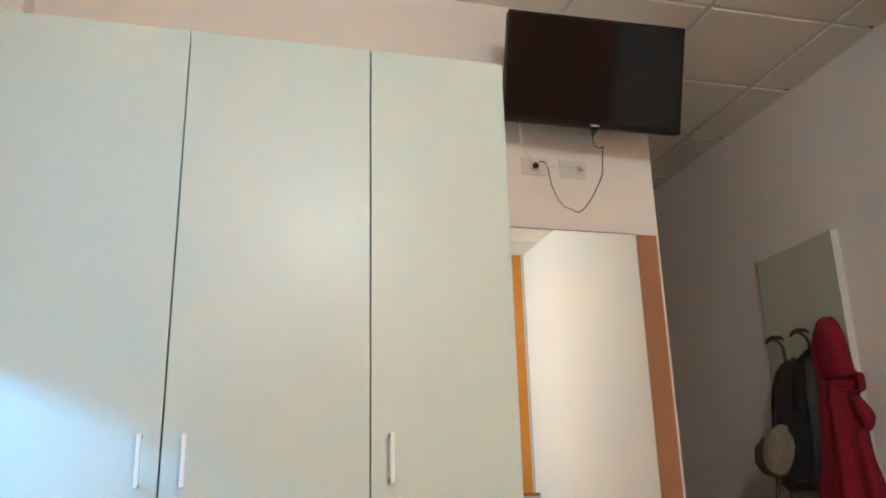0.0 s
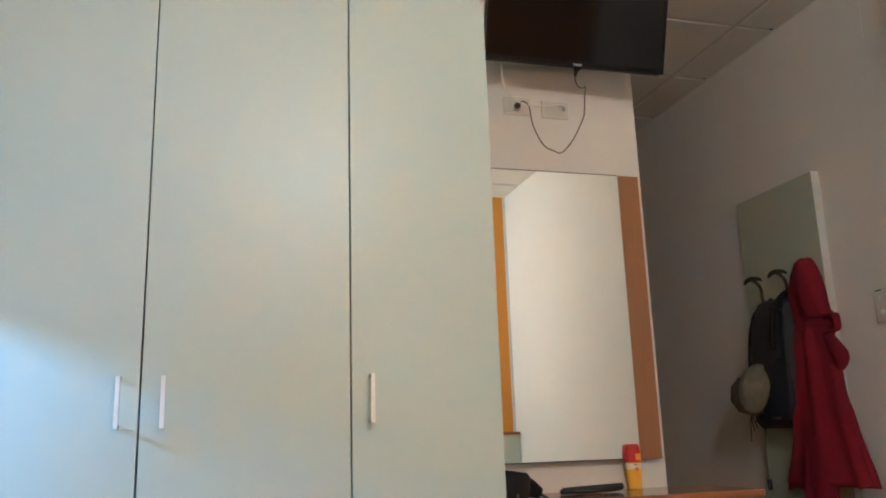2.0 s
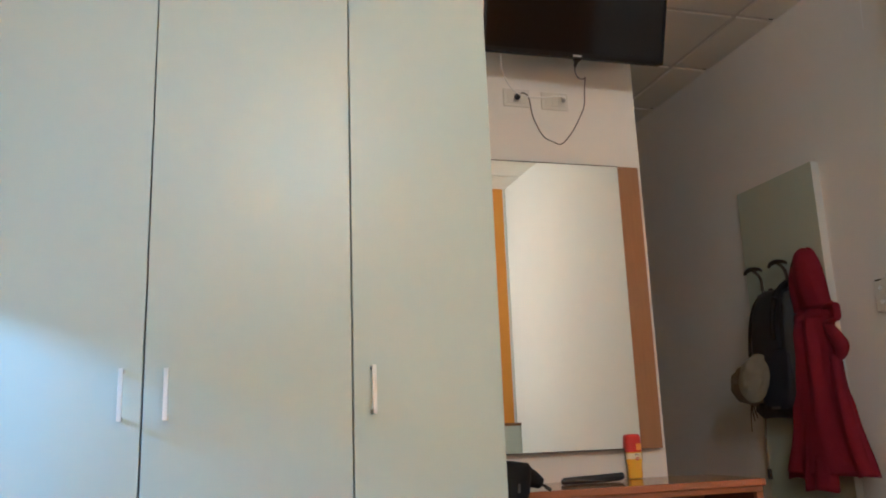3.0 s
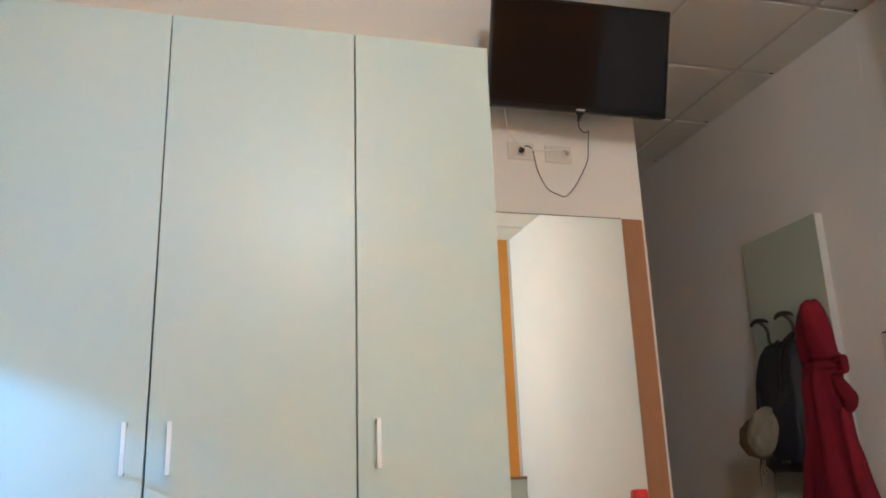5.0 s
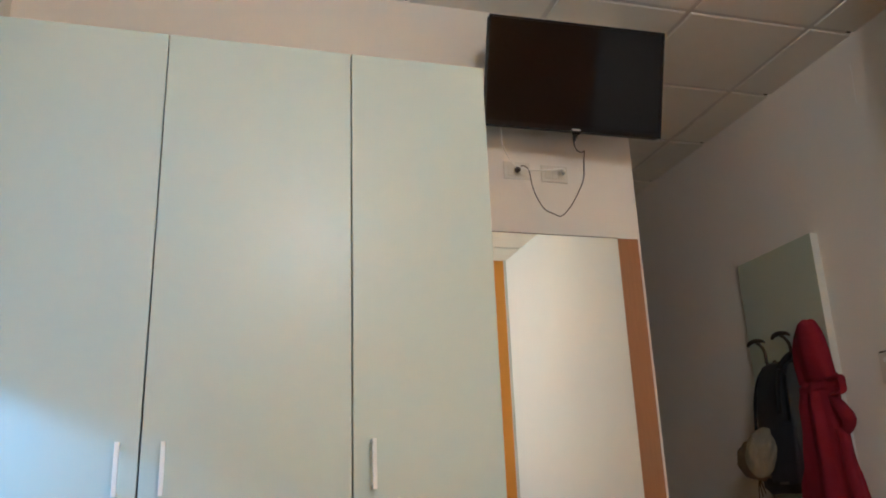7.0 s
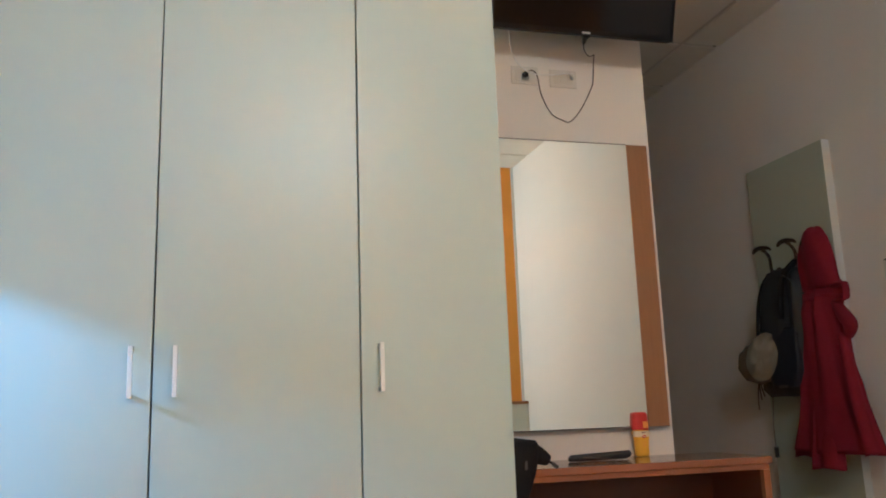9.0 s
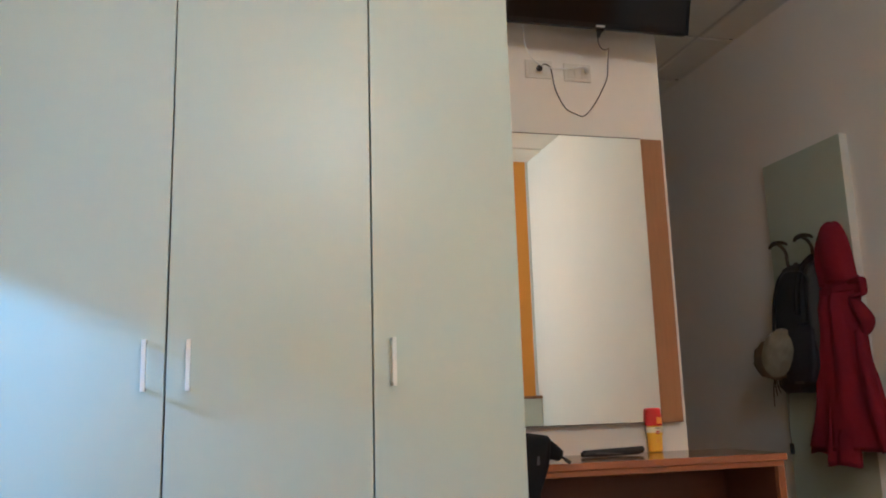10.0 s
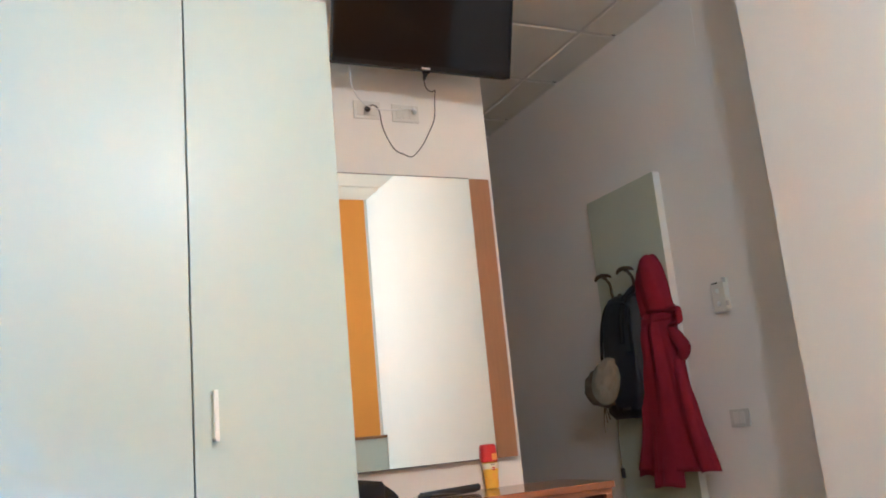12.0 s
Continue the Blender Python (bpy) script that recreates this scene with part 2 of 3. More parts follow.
setting("wall_rear", boxes(((-3.12, -3.47, 0), (XP - 0.003, REAR, T))), M_ORANGE, "bright orange painted wall behind the headboard", "wall")
# unseen wall, given the orange paint to warm light bounced into the passage
setting("wall_end", boxes(((-0.374, 3.003, 0), (0.97, 3.1, T))), M_ORANGE, "unseen end wall of the passage, orange to warm the bounced light", "wall")
setting("trim", boxes(((0.447, REAR + 0.0005, 0), (XP - 0.002, REAR + 0.006, H))), M_WALL, "narrow white painted border beside the orange wall", "trim")
WY0, WY1, WZ0, WZ1 = -1.6, -0.42, 0.15, 2.2
setting("wall_left", boxes(((-3.12, REAR, 0), (XL, WY0, T)), ((-3.12, WY1, 0), (XL, WALL, T)), ((-3.12, WY0, 0), (XL, WY1, WZ0)), ((-3.12, WY0, WZ1), (XL, WY1, T))),
        M_WALL, "white painted wall with the window opening", "wall")

wall_far = bpy.data.objects["wall_right_far"]
part("filler_mark", tube(bmesh.new(), [(XR + 0.0005, 0.046, 2.79), (XR + 0.0002, 0.045, 2.74), (XR, 0.050, 2.67), (XR + 0.0005, 0.054, 2.60)], 0.0035, 6, 4, 0.5), M_FILLER, wall_far, "pale filler streak on the paint")

# suspended ceiling: grid bars with lay-in tiles that hang a little below them
bm = boxes(((-3.12, -3.47, H), (0.97, 3.1, H + 0.1)))
for i in range(-6, 3):
    for j in range(-6, 6):
        n0 = len(bm.faces)
        box(bm, (0.6 * i + 0.014, 0.6 * j + 0.014, H - 0.009), (0.6 * i + 0.586, 0.6 * j + 0.586, H + 0.004), 0.002, 1, 1)
for f in bm.faces:
    if min(v.co.z for v in f.verts) < H - 0.0001:
        f.material_index = 1
for j in range(-1, 5):
    box(bm, (XR - 0.026, 0.6 * j - 0.005, H - 0.003), (XR - 0.006, 0.6 * j + 0.005, H + 0.002), 0, 1, 2)
for j in range(-4, -1):
    box(bm, (0.6 * j - 0.006, WALL - 0.014, H - 0.003), (0.6 * j + 0.006, WALL - 0.003, H + 0.002), 0, 1, 2)
setting("ceiling", bm, [M_BAR, M_TILE, M_DARKGAP], "suspended ceiling of off-white mineral tiles in a metal grid", "ceiling")


# ---- unseen window; shutter and curtain added to shape the daylight ----
win = thing("window_1", "unseen white framed window with a half-lowered shutter added to shape the daylight", "window", kind="structure")
part("window_frame", boxes(((-3.09, WY0, WZ0), (-3.03, WY0 + 0.05, WZ1)), ((-3.09, WY1 - 0.015, WZ0), (-3.03, WY1, WZ1)), ((-3.09, WY0 + 0.05, WZ0), (-3.03, WY1 - 0.015, WZ0 + 0.05))), M_HANDLE, win)
SH0 = 1.51
for k in range(14):
    z = SH0 + 0.05 * k
    if z < WZ1:
        part("unseen_shutter_slat", box(bmesh.new(), (-3.025, -1.55, z), (-3.021, WY1 - 0.002, min(WZ1, z + 0.0498))), M_SHEER, win)
# unseen panel added so the daylight fades out across the doors
part("daylight_blocker", box(bmesh.new(), (-3.026, -1.55, WZ0), (-3.022, -0.66, SH0 - 0.002)), M_SHEER, win, "unseen white sheer panel added to fade the daylight sideways")


# ---- wardrobe ----
def handle(parent, x, z0, z1):
    h = part("handle", box(bmesh.new(), (x - 0.0058, FRONT - 0.038, z0), (x + 0.0058, FRONT - 0.029, z1), 0.0012), M_HANDLE, parent, "slim white bar handle")
    for z in (z0 + 0.001, z1 - 0.011):
        part("handle_post", box(bmesh.new(), (x - 0.005, FRONT - 0.0288, z), (x + 0.005, FRONT + 0.001, z + 0.010), 0.001, 1), M_STEEL, h)


ward = thing("wardrobe", "tall pale grey-green three-door laminate wardrobe with bar handles", "wardrobe")
W0, W1, G1, G2, WT = -2.617, -1.085, -2.064, -1.520, 2.314
part("side_panel", box(bmesh.new(), (W0, FRONT + 0.024, 0), (W0 + 0.018, WALL - 0.01, WT - 0.004), 0.001, 1), M_CARC2, ward)
part("side_panel", box(bmesh.new(), (W1 - 0.020, FRONT + 0.024, 0), (W1 - 0.001, WALL - 0.01, WT - 0.004), 0.001, 1), M_CARC2, ward)
part("top_panel", box(bmesh.new(), (W0 + 0.0185, FRONT + 0.024, WT - 0.024), (W1 - 0.0205, WALL - 0.01, WT - 0.004), 0.001, 1), M_CARC2, ward)
part("partition", box(bmesh.new(), (G2 - 0.012, FRONT + 0.0245, 0.08), (G2 + 0.012, WALL - 0.03, WT - 0.03)), M_CARCASS, ward, "dark inner partition")
# added near-black strip: the shade inside the gap, put into its colour
part("gap_shade_strip", box(bmesh.new(), (G1 - 0.03, FRONT + 0.0245, 0.08), (G1 + 0.03, FRONT + 0.05, WT - 0.03)), M_CARCASS, ward, "dark strip that stands in for the shade behind the door gap")
part("plinth", box(bmesh.new(), (W0 + 0.02, FRONT + 0.05, 0), (W1 - 0.022, FRONT + 0.068, 0.08)), M_CARC2, ward)
doors = []
for x0, x1 in ((W0, G1 - 0.0029), (G1 + 0.0029, G2 - 0.0022), (G2 + 0.0022, W1)):
    bm = box(bmesh.new(), (x0, FRONT, 0.085), (x1, FRONT + 0.022, WT), 0.0015)
    if x0 == W0:    # this door hangs a little out of true: the gap beside it narrows upwards
        for v in bm.verts:
            if v.co.x > x1 - 0.01:
                v.co.x += 0.0036 * max(0.0, v.co.z - 0.9) / (WT - 0.9) - 0.0008
    doors.append(part("door", bm, M_DOOR, ward))
handle(doors[0], -2.115, 0.997, 1.129)
handle(doors[1], -2.006, 0.997, 1.129)
handle(doors[2], -1.466, 0.997, 1.129)


# ---- television on its bracket ----
TW, TH = 0.711, 0.418
tv = thing("television", "black flat-screen television tilted down and turned on a wall bracket", "television", pose(-0.596, -0.060, 2.503, 16.1, 1.7, -3.8))
part("housing", box(bmesh.new(), (-TW / 2, -0.005, -TH / 2), (TW / 2, 0.032, TH / 2), 0.006), M_TVBODY, tv)
part("rear_cover", box(bmesh.new(), (-TW / 2 + 0.09, 0.0325, -TH / 2 + 0.02), (TW / 2 - 0.09, 0.062, TH / 2 - 0.10), 0.012), M_TVBODY, tv)
bez = boxes(((-TW / 2, -0.013, TH / 2 - 0.008), (TW / 2, -0.0055, TH / 2)), ((-TW / 2, -0.013, -TH / 2), (TW / 2, -0.0055, -TH / 2 + 0.018)),
            ((-TW / 2, -0.013, -TH / 2 + 0.018), (-TW / 2 + 0.008, -0.0055, TH / 2 - 0.008)), ((TW / 2 - 0.008, -0.013, -TH / 2 + 0.018), (TW / 2, -0.0055, TH / 2 - 0.008)))
part("bezel", bez, M_TVBODY, tv)
part("screen", box(bmesh.new(), (-TW / 2 + 0.0085, -0.0105, -TH / 2 + 0.0185), (TW / 2 - 0.0085, -0.0056, TH / 2 - 0.0085)), M_SCREEN, tv, "dark glossy switched-off screen")
part("logo_plate", box(bmesh.new(), (-0.011, -0.0145, -TH / 2 + 0.003), (0.023, -0.0132, -TH / 2 + 0.010)), M_LOGO, tv, "small pale plate with worn lettering")
part("sensor_box", box(bmesh.new(), (-0.002, -0.010, -TH / 2 - 0.010), (0.024, 0.014, -TH / 2 - 0.0005), 0.003), M_TVBODY, tv)
inv = tv.matrix_basis.inverted()
bm = boxes(((-0.70, WALL - 0.012, 2.42), (-0.46, WALL - 0.001, 2.62)), ((-0.62, 0.030, 2.50), (-0.54, WALL - 0.012, 2.545)), bevel=0.002)
bm.transform(inv)
part("wall_bracket", bm, M_TVBODY, tv)


# ---- sockets and cables under the television ----
def socket(x0, x1, z0, z1, holes):
    s = thing("socket", "pale three-module wall socket plate under the television", "socket", group="sockets under the television")
    part("plate", box(bmesh.new(), (x0, WALL - 0.0055, z0), (x1, WALL - 0.0005, z1), 0.002), M_PLATE, s)
    w = (x1 - x0 - 0.030) / 3
    for k in range(3):
        a = x0 + 0.015 + w * k
        part("module", box(bmesh.new(), (a + 0.001, WALL - 0.0070, z0 + 0.014), (a + w - 0.001, WALL - 0.0057, z1 - 0.014), 0.001, 1), M_PLATE2, s)
        if k == 1 and holes:
            for q in (-0.012, 0, 0.012):
                part("pin_hole", lathe(bmesh.new(), [(0.0025, 0), (0.0025, 0.0006)], 8), M_HOLE, s).matrix_basis = pose(a + w / 2, WALL - 0.0073, (z0 + z1) / 2 + q, 90)
    return s


socket(-0.822, -0.710, 2.170, 2.244, True)
socket(-0.663, -0.549, 2.167, 2.240, False)

lead = thing("power_cable", "dark power lead looping from the socket to the television", "cable")
part("plug", tube(bmesh.new(), [(-0.766, WALL - 0.009, 2.208), (-0.768, WALL - 0.022, 2.208), (-0.773, WALL - 0.038, 2.200), (-0.776, WALL - 0.045, 2.190)], lambda u: 0.012 - 0.004 * u, 12, 4), M_BLACKRUB, lead)
part("cord", tube(bmesh.new(), [(-0.774, 0.146, 2.202), (-0.766, 0.115, 2.198), (-0.751, 0.1, 2.172), (-0.739, 0.098, 2.094), (-0.705, 0.095, 2.021), (-0.665, 0.095, 1.999), (-0.63, 0.095, 1.993), (-0.585, 0.096, 2.041), (-0.546, 0.098, 2.106), (-0.522, 0.1, 2.158), (-0.515, 0.1, 2.226), (-0.508, 0.1, 2.276)], 0.0023), M_GREYCAB, lead)
part("cord", tube(bmesh.new(), [(-0.508, 0.1, 2.276), (-0.524, 0.095, 2.266), (-0.547, 0.08, 2.263), (-0.576, 0.045, 2.268), (-0.590, 0.015, 2.290), (-0.586, 0.006, 2.296)], 0.0024), M_GREYCAB, lead)
part("plug", tube(bmesh.new(), [(-0.586, 0.004, 2.298), (-0.589, 0.010, 2.287), (-0.586, 0.024, 2.279)], lambda u: 0.011 - 0.006 * u, 10, 4), M_BLACKRUB, lead, "black plug", smooth=True)
aer = thing("aerial_cable", "thin white aerial lead plugged into the socket", "cable")
part("cord", tube(bmesh.new(), [(-0.868, 0.07, 2.412), (-0.873, 0.05, 2.288), (-0.877, 0.03, 2.233), (-0.855, 0.015, 2.17), (-0.809, 0.01, 2.139), (-0.737, 0.02, 2.142), (-0.639, 0.08, 2.179), (-0.585, 0.155, 2.212)], 0.0026), M_WHITECAB, aer)
part("plug", tube(bmesh.new(), [(-0.588, 0.158, 2.213), (-0.576, 0.162, 2.210), (-0.570, WALL - 0.0105, 2.206)], 0.008, 10, 4), M_WHITECAB, aer)


# ---- wall mirror with its wooden side strip ----
mir = thing("wall_mirror", "tall frameless wall mirror with a brown wooden side strip", "mirror")
MZ0, MZ1 = 0.858, 1.935
MF = WALL - 0.030    # face of the glass
part("backing", box(bmesh.new(), (-1.03, MF + 0.0045, MZ0 + 0.025), (-0.300, WALL - 0.0005, MZ1 - 0.015)), M_EDGE, mir)
part("glass", box(bmesh.new(), (-1.05, MF, MZ0), (-0.3705, MF + 0.004, MZ1)), M_MIRROR, mir, "clear silvered mirror glass")
part("top_channel", box(bmesh.new(), (-1.05, MF - 0.001, MZ1 + 0.0005), (-0.3705, MF + 0.012, MZ1 + 0.0036)), M_EDGE, mir)
# edge line whose brown also stands in for the shadow under the glass
part("bottom_edge_shadow", box(bmesh.new(), (-1.05, MF - 0.001, MZ0 - 0.0045), (-0.3705, MF + 0.012, MZ0 - 0.0005)), M_EDGE, mir)
part("side_strip", box(bmesh.new(), (-0.370, MF - 0.003, MZ0 - 0.004), (-0.2815, MF + 0.0043, MZ1 + 0.001), 0.002), M_STRIP, mir, "brown cherry-wood strip")


# ---- desk ----
DT = 0.750
DX0, DX1, DF = -1.078, -0.088, -0.158
desk = thing("desk", "cherry-brown wooden writing desk fixed beside the wardrobe", "desk")
part("tabletop", box(bmesh.new(), (DX0, DF, DT - 0.024), (DX1, WALL - 0.002, DT), 0.003), M_WOODTOP, desk)
part("apron", box(bmesh.new(), (DX0 + 0.02, DF + 0.010, DT - 0.043), (DX1 - 0.008, DF + 0.030, DT - 0.0245), 0.002), M_WOOD, desk)
# inner panels take the wood with shade put into its colour
part("side_panel", box(bmesh.new(), (DX1 - 0.034, DF + 0.031, 0), (DX1 - 0.008, WALL - 0.004, DT - 0.0245), 0.002), M_WOODSHADE, desk)
part("side_panel", box(bmesh.new(), (DX0 + 0.004, DF + 0.031, 0), (DX0 + 0.030, WALL - 0.004, DT - 0.0245), 0.002), M_WOODSHADE, desk)
part("back_panel", box(bmesh.new(), (DX0 + 0.031, WALL - 0.022, 0.12), (DX1 - 0.035, WALL - 0.004, DT - 0.025)), M_WOODSHADE, desk)
part("front_edge", box(bmesh.new(), (DX1 - 0.0345, DF + 0.010, 0), (DX1 - 0.008, DF + 0.0305, DT - 0.0435), 0.002), M_WOOD, desk)


# ---- things on the desk ----
def roundrect(rx, ry, z, at, n=28, power=3.2):
    e = 2 / power
    out = []
    for j in range(n):
        a = 2 * math.pi * j / n
        c, s = math.cos(a), math.sin(a)
        out.append(Vector((at[0] + rx * math.copysign(abs(c) ** e, c), at[1] + ry * math.copysign(abs(s) ** e, s), z)))
    return out


bx, by = -0.405, 0.1555
bottle = thing("sunscreen_bottle", "yellow plastic lotion bottle with a red cap on the desk", "bottle")
FLAT = 0.62


def bottle_part(name, rows, mat, parent, label="", ends=True, dx=0.0):
    return part(name, ring_skin(bmesh.new(), [roundrect(r, FLAT * r, DT + z, (bx + dx, by), 32, 2.5) for r, z in rows], ends), mat, parent, label, smooth=ends)


bottle_part("body", ((0.020, 0.0005), (0.0255, 0.002), (0.0270, 0.008), (0.0272, 0.020), (0.0268, 0.034), (0.0285, 0.055), (0.0312, 0.074), (0.0318, 0.086), (0.0300, 0.0940)), M_YELLOW, bottle)
bottle_part("cap", ((0.0290, 0.0942), (0.0322, 0.0955), (0.0326, 0.099), (0.0316, 0.122), (0.0298, 0.146), (0.0284, 0.153), (0.0250, 0.1565), (0.0170, 0.1580)), M_CAPRED, bottle, "red plastic flip cap", dx=-0.002)
part("cap_sticker", box(bmesh.new(), (bx + 0.001, by - 0.0213, DT + 0.101), (bx + 0.021, by - 0.0190, DT + 0.124), 0.0005, 1), M_LABELORANGE, bottle)
lab = bottle_part("label", ((0.0312, 0.070), (0.0318, 0.0735), (0.0323, 0.084), (0.0316, 0.0905)), M_LABEL, bottle, "cream label with small print", ends=False)
part("print_bar", box(bmesh.new(), (bx - 0.007, by - 0.0209, DT + 0.084), (bx + 0.009, by - 0.0193, DT + 0.0865)), M_PRINT, lab)
part("red_seal", lathe(bmesh.new(), [(0.0085, 0.0), (0.0085, 0.0009), (0.006, 0.0014)], 20, 1.0, 0.72), M_CAPRED, bottle, "red oval seal").matrix_basis = pose(bx + 0.003, by - 0.0188, DT + 0.0705, 90)
part("print_bar", box(bmesh.new(), (bx - 0.004, by - 0.0213, DT + 0.0690), (bx + 0.010, by - 0.0196, DT + 0.0715)), M_LABEL, bottle)
for k in range(3):
    part("print_bar", box(bmesh.new(), (bx - 0.004, by - 0.0183 + 0.0004 * k, DT + 0.050 - 0.007 * k), (bx + 0.010, by - 0.0166 + 0.0004 * k, DT + 0.0525 - 0.007 * k)), M_LABELORANGE, bottle)

brush = thing("hair_straightener", "closed black plastic hair straightener lying on the desk", "straightener")
part("lower_arm", tube(bmesh.new(), [(-0.738, 0.055, DT + 0.010), (-0.70, 0.055, DT + 0.0105), (-0.60, 0.06, DT + 0.0105), (-0.515, 0.062, DT + 0.0105)], lambda u: 0.0080 + 0.0024 * math.sin(math.pi * u), 12, 5), M_BLACKPL, brush, smooth=True)
part("upper_arm", tube(bmesh.new(), [(-0.730, 0.056, DT + 0.015), (-0.66, 0.058, DT + 0.0165), (-0.58, 0.061, DT + 0.0175), (-0.520, 0.062, DT + 0.0185), (-0.500, 0.062, DT + 0.0185)], lambda u: (0.0085 + 0.0045 * u) * (1 - 0.45 * max(0, u - 0.9) / 0.1), 12, 5), M_BLACKPL, brush, smooth=True)
part("clip_lever", tube(bmesh.new(), [(-0.690, 0.046, DT + 0.012), (-0.66, 0.045, DT + 0.012), (-0.62, 0.045, DT + 0.009), (-0.585, 0.047, DT + 0.006)], lambda u: 0.0030 - 0.0014 * u, 8, 4), M_GREYCAB, brush, "dark grey lever", smooth=True)

bag = thing("bag", "soft black fabric bag slung over the desk edge", "bag")
rows = [(DT - 0.30, 0.046, 0.028), (DT - 0.2, 0.050, 0.031), (DT - 0.08, 0.062, 0.034), (DT + 0.0, 0.086, 0.036), (DT + 0.045, 0.094, 0.040), (DT + 0.078, 0.093, 0.036), (DT + 0.090, 0.086, 0.028), (DT + 0.094, 0.060, 0.014)]
rings = [[p + Vector((0.007 * noise.noise(p * 22), 0.007 * noise.noise(p * 17 + Vector((3, 1, 2))), 0)) for p in roundrect(rx, ry, z, (-1.045, DF - 0.042), 36, 2.6)] for z, rx, ry in rows]
part("pouch", ring_skin(bmesh.new(), rings), M_BAG, bag, smooth=True)
part("flap", tube(bmesh.new(), [(-1.04, -0.18, DT + 0.058), (-0.985, -0.170, DT + 0.056), (-0.940, -0.165, DT + 0.044), (-0.902, -0.16, DT + 0.026)], lambda u: 0.043 - 0.025 * u ** 1.5, 18, 6), M_BAG, bag, smooth=True)
part("strap", tube(bmesh.new(), [(-0.92, -0.15, DT + 0.030), (-0.900, -0.152, DT + 0.022), (-0.882, -0.156, DT + 0.014), (-0.872, -0.160, DT + 0.004)], 0.0042, 8, 5), M_BAG, bag)
part("zip_pull", tube(bmesh.new(), [(-0.884, -0.155, DT + 0.014), (-0.868, -0.160, DT + 0.002)], 0.0062, 8, 3), M_BLACKRUB, bag)
part("buckle", box(bmesh.new(), (-1.006, DF - 0.082, DT + 0.006), (-0.998, DF - 0.074, DT + 0.032), 0.002), M_GREYCAB, bag)


# ---- coat board with hooks ----
BX = XR - 0.042
board = thing("coat_board", "tall pale green laminate coat board with bronze hooks", "coat rack")
part("panel", box(bmesh.new(), (BX, 0.438, 0.32), (XR - 0.001, 1.008, 2.114), 0.0015), [M_BOARD], board)
part("edge_band", box(bmesh.new(), (BX + 0.0005, 0.4355, 0.32), (XR - 0.001, 0.4375, 2.114)), M_BOARDEDGE, board, "pale edge banding")


def hook(y, z):
    h = part("hook", tube(bmesh.new(), [(BX - 0.002, y, z - 0.13), (BX - 0.030, y, z - 0.125), (BX - 0.048, y, z - 0.10), (BX - 0.052, y, z - 0.045), (BX - 0.064, y + 0.012, z - 0.012), (BX - 0.078, y + 0.02, z)], 0.0078, 10, 6), M_BRONZE, board, "dark bronze coat hook", smooth=True)
    part("hook_head", tube(bmesh.new(), [(BX - 0.096, y + 0.064, z - 0.012), (BX - 0.091, y + 0.050, z + 0.004), (BX - 0.080, y + 0.025, z + 0.010), (BX - 0.066, y - 0.01, z + 0.004), (BX - 0.056, y - 0.022, z - 0.008)], lambda u: 0.005 + 0.007 * math.sin(math.pi * min(1, u + 0.05)), 12, 5), M_BRONZE, h, smooth=True)
    part("hook_plate", box(bmesh.new(), (BX - 0.006, y - 0.014, z - 0.17), (BX - 0.0005, y + 0.014, z - 0.09), 0.002), M_BRONZE, h)


for y, z in ((0.825, 1.667), (0.637, 1.667), (0.475, 1.640)):
    hook(y, z)


# ---- red coat ----
coat = thing("coat", "red hooded cloth coat hanging from a coat hook", "coat")
part("body", drape(bmesh.new(), [(1.45, 0.375, 0.585, 0.775, 0.70, 0.006), (1.39, 0.362, 0.600, 0.775, 0.685, 0.008), (1.32, 0.362, 0.612, 0.775, 0.672, 0.012), (1.20, 0.350, 0.622, 0.775, 0.665, 0.011),
     (1.05, 0.320, 0.645, 0.775, 0.660, 0.010), (0.90, 0.273, 0.680, 0.775, 0.655, 0.011), (0.78, 0.231, 0.725, 0.775, 0.655, 0.012), (0.70, 0.206, 0.755, 0.775, 0.655, 0.013)], 96, 6, 1.0), M_RED, coat, smooth=True)
part("hem_panel", drape(bmesh.new(), [(1.04, 0.43, 0.560, 0.74, 0.682, 0.003), (0.90, 0.42, 0.578, 0.72, 0.660, 0.006), (0.75, 0.415, 0.590, 0.72, 0.640, 0.010), (0.632, 0.415, 0.600, 0.72, 0.634, 0.010)], 48, 4, 2.0), M_RED, coat, smooth=True)
part("inner_panel", drape(bmesh.new(), [(1.10, 0.58, 0.630, 0.765, 0.700, 0.003), (0.90, 0.58, 0.680, 0.765, 0.692, 0.005), (0.75, 0.58, 0.742, 0.765, 0.690, 0.008), (0.672, 0.575, 0.775, 0.765, 0.692, 0.008)], 40, 3, 4.0), M_RED, coat, smooth=True)
part("hood", drape(bmesh.new(), [(1.704, 0.482, 0.504, 0.742, 0.722, 0.0), (1.697, 0.458, 0.524, 0.758, 0.702, 0.0), (1.680, 0.435, 0.546, 0.765, 0.684, 0.003), (1.645, 0.409, 0.567, 0.77, 0.672, 0.007), (1.60, 0.388, 0.583, 0.77, 0.667, 0.010), (1.52, 0.367, 0.590, 0.77, 0.668, 0.013), (1.42, 0.357, 0.588, 0.765, 0.680, 0.009)], 72, 3, 3.6), M_RED, coat, smooth=True)
part("belt", drape(bmesh.new(), [(1.405, 0.352, 0.600, 0.77, 0.680, 0.003), (1.376, 0.350, 0.602, 0.77, 0.677, 0.003)], 64, 6, 1.0), M_RED, coat, smooth=True)
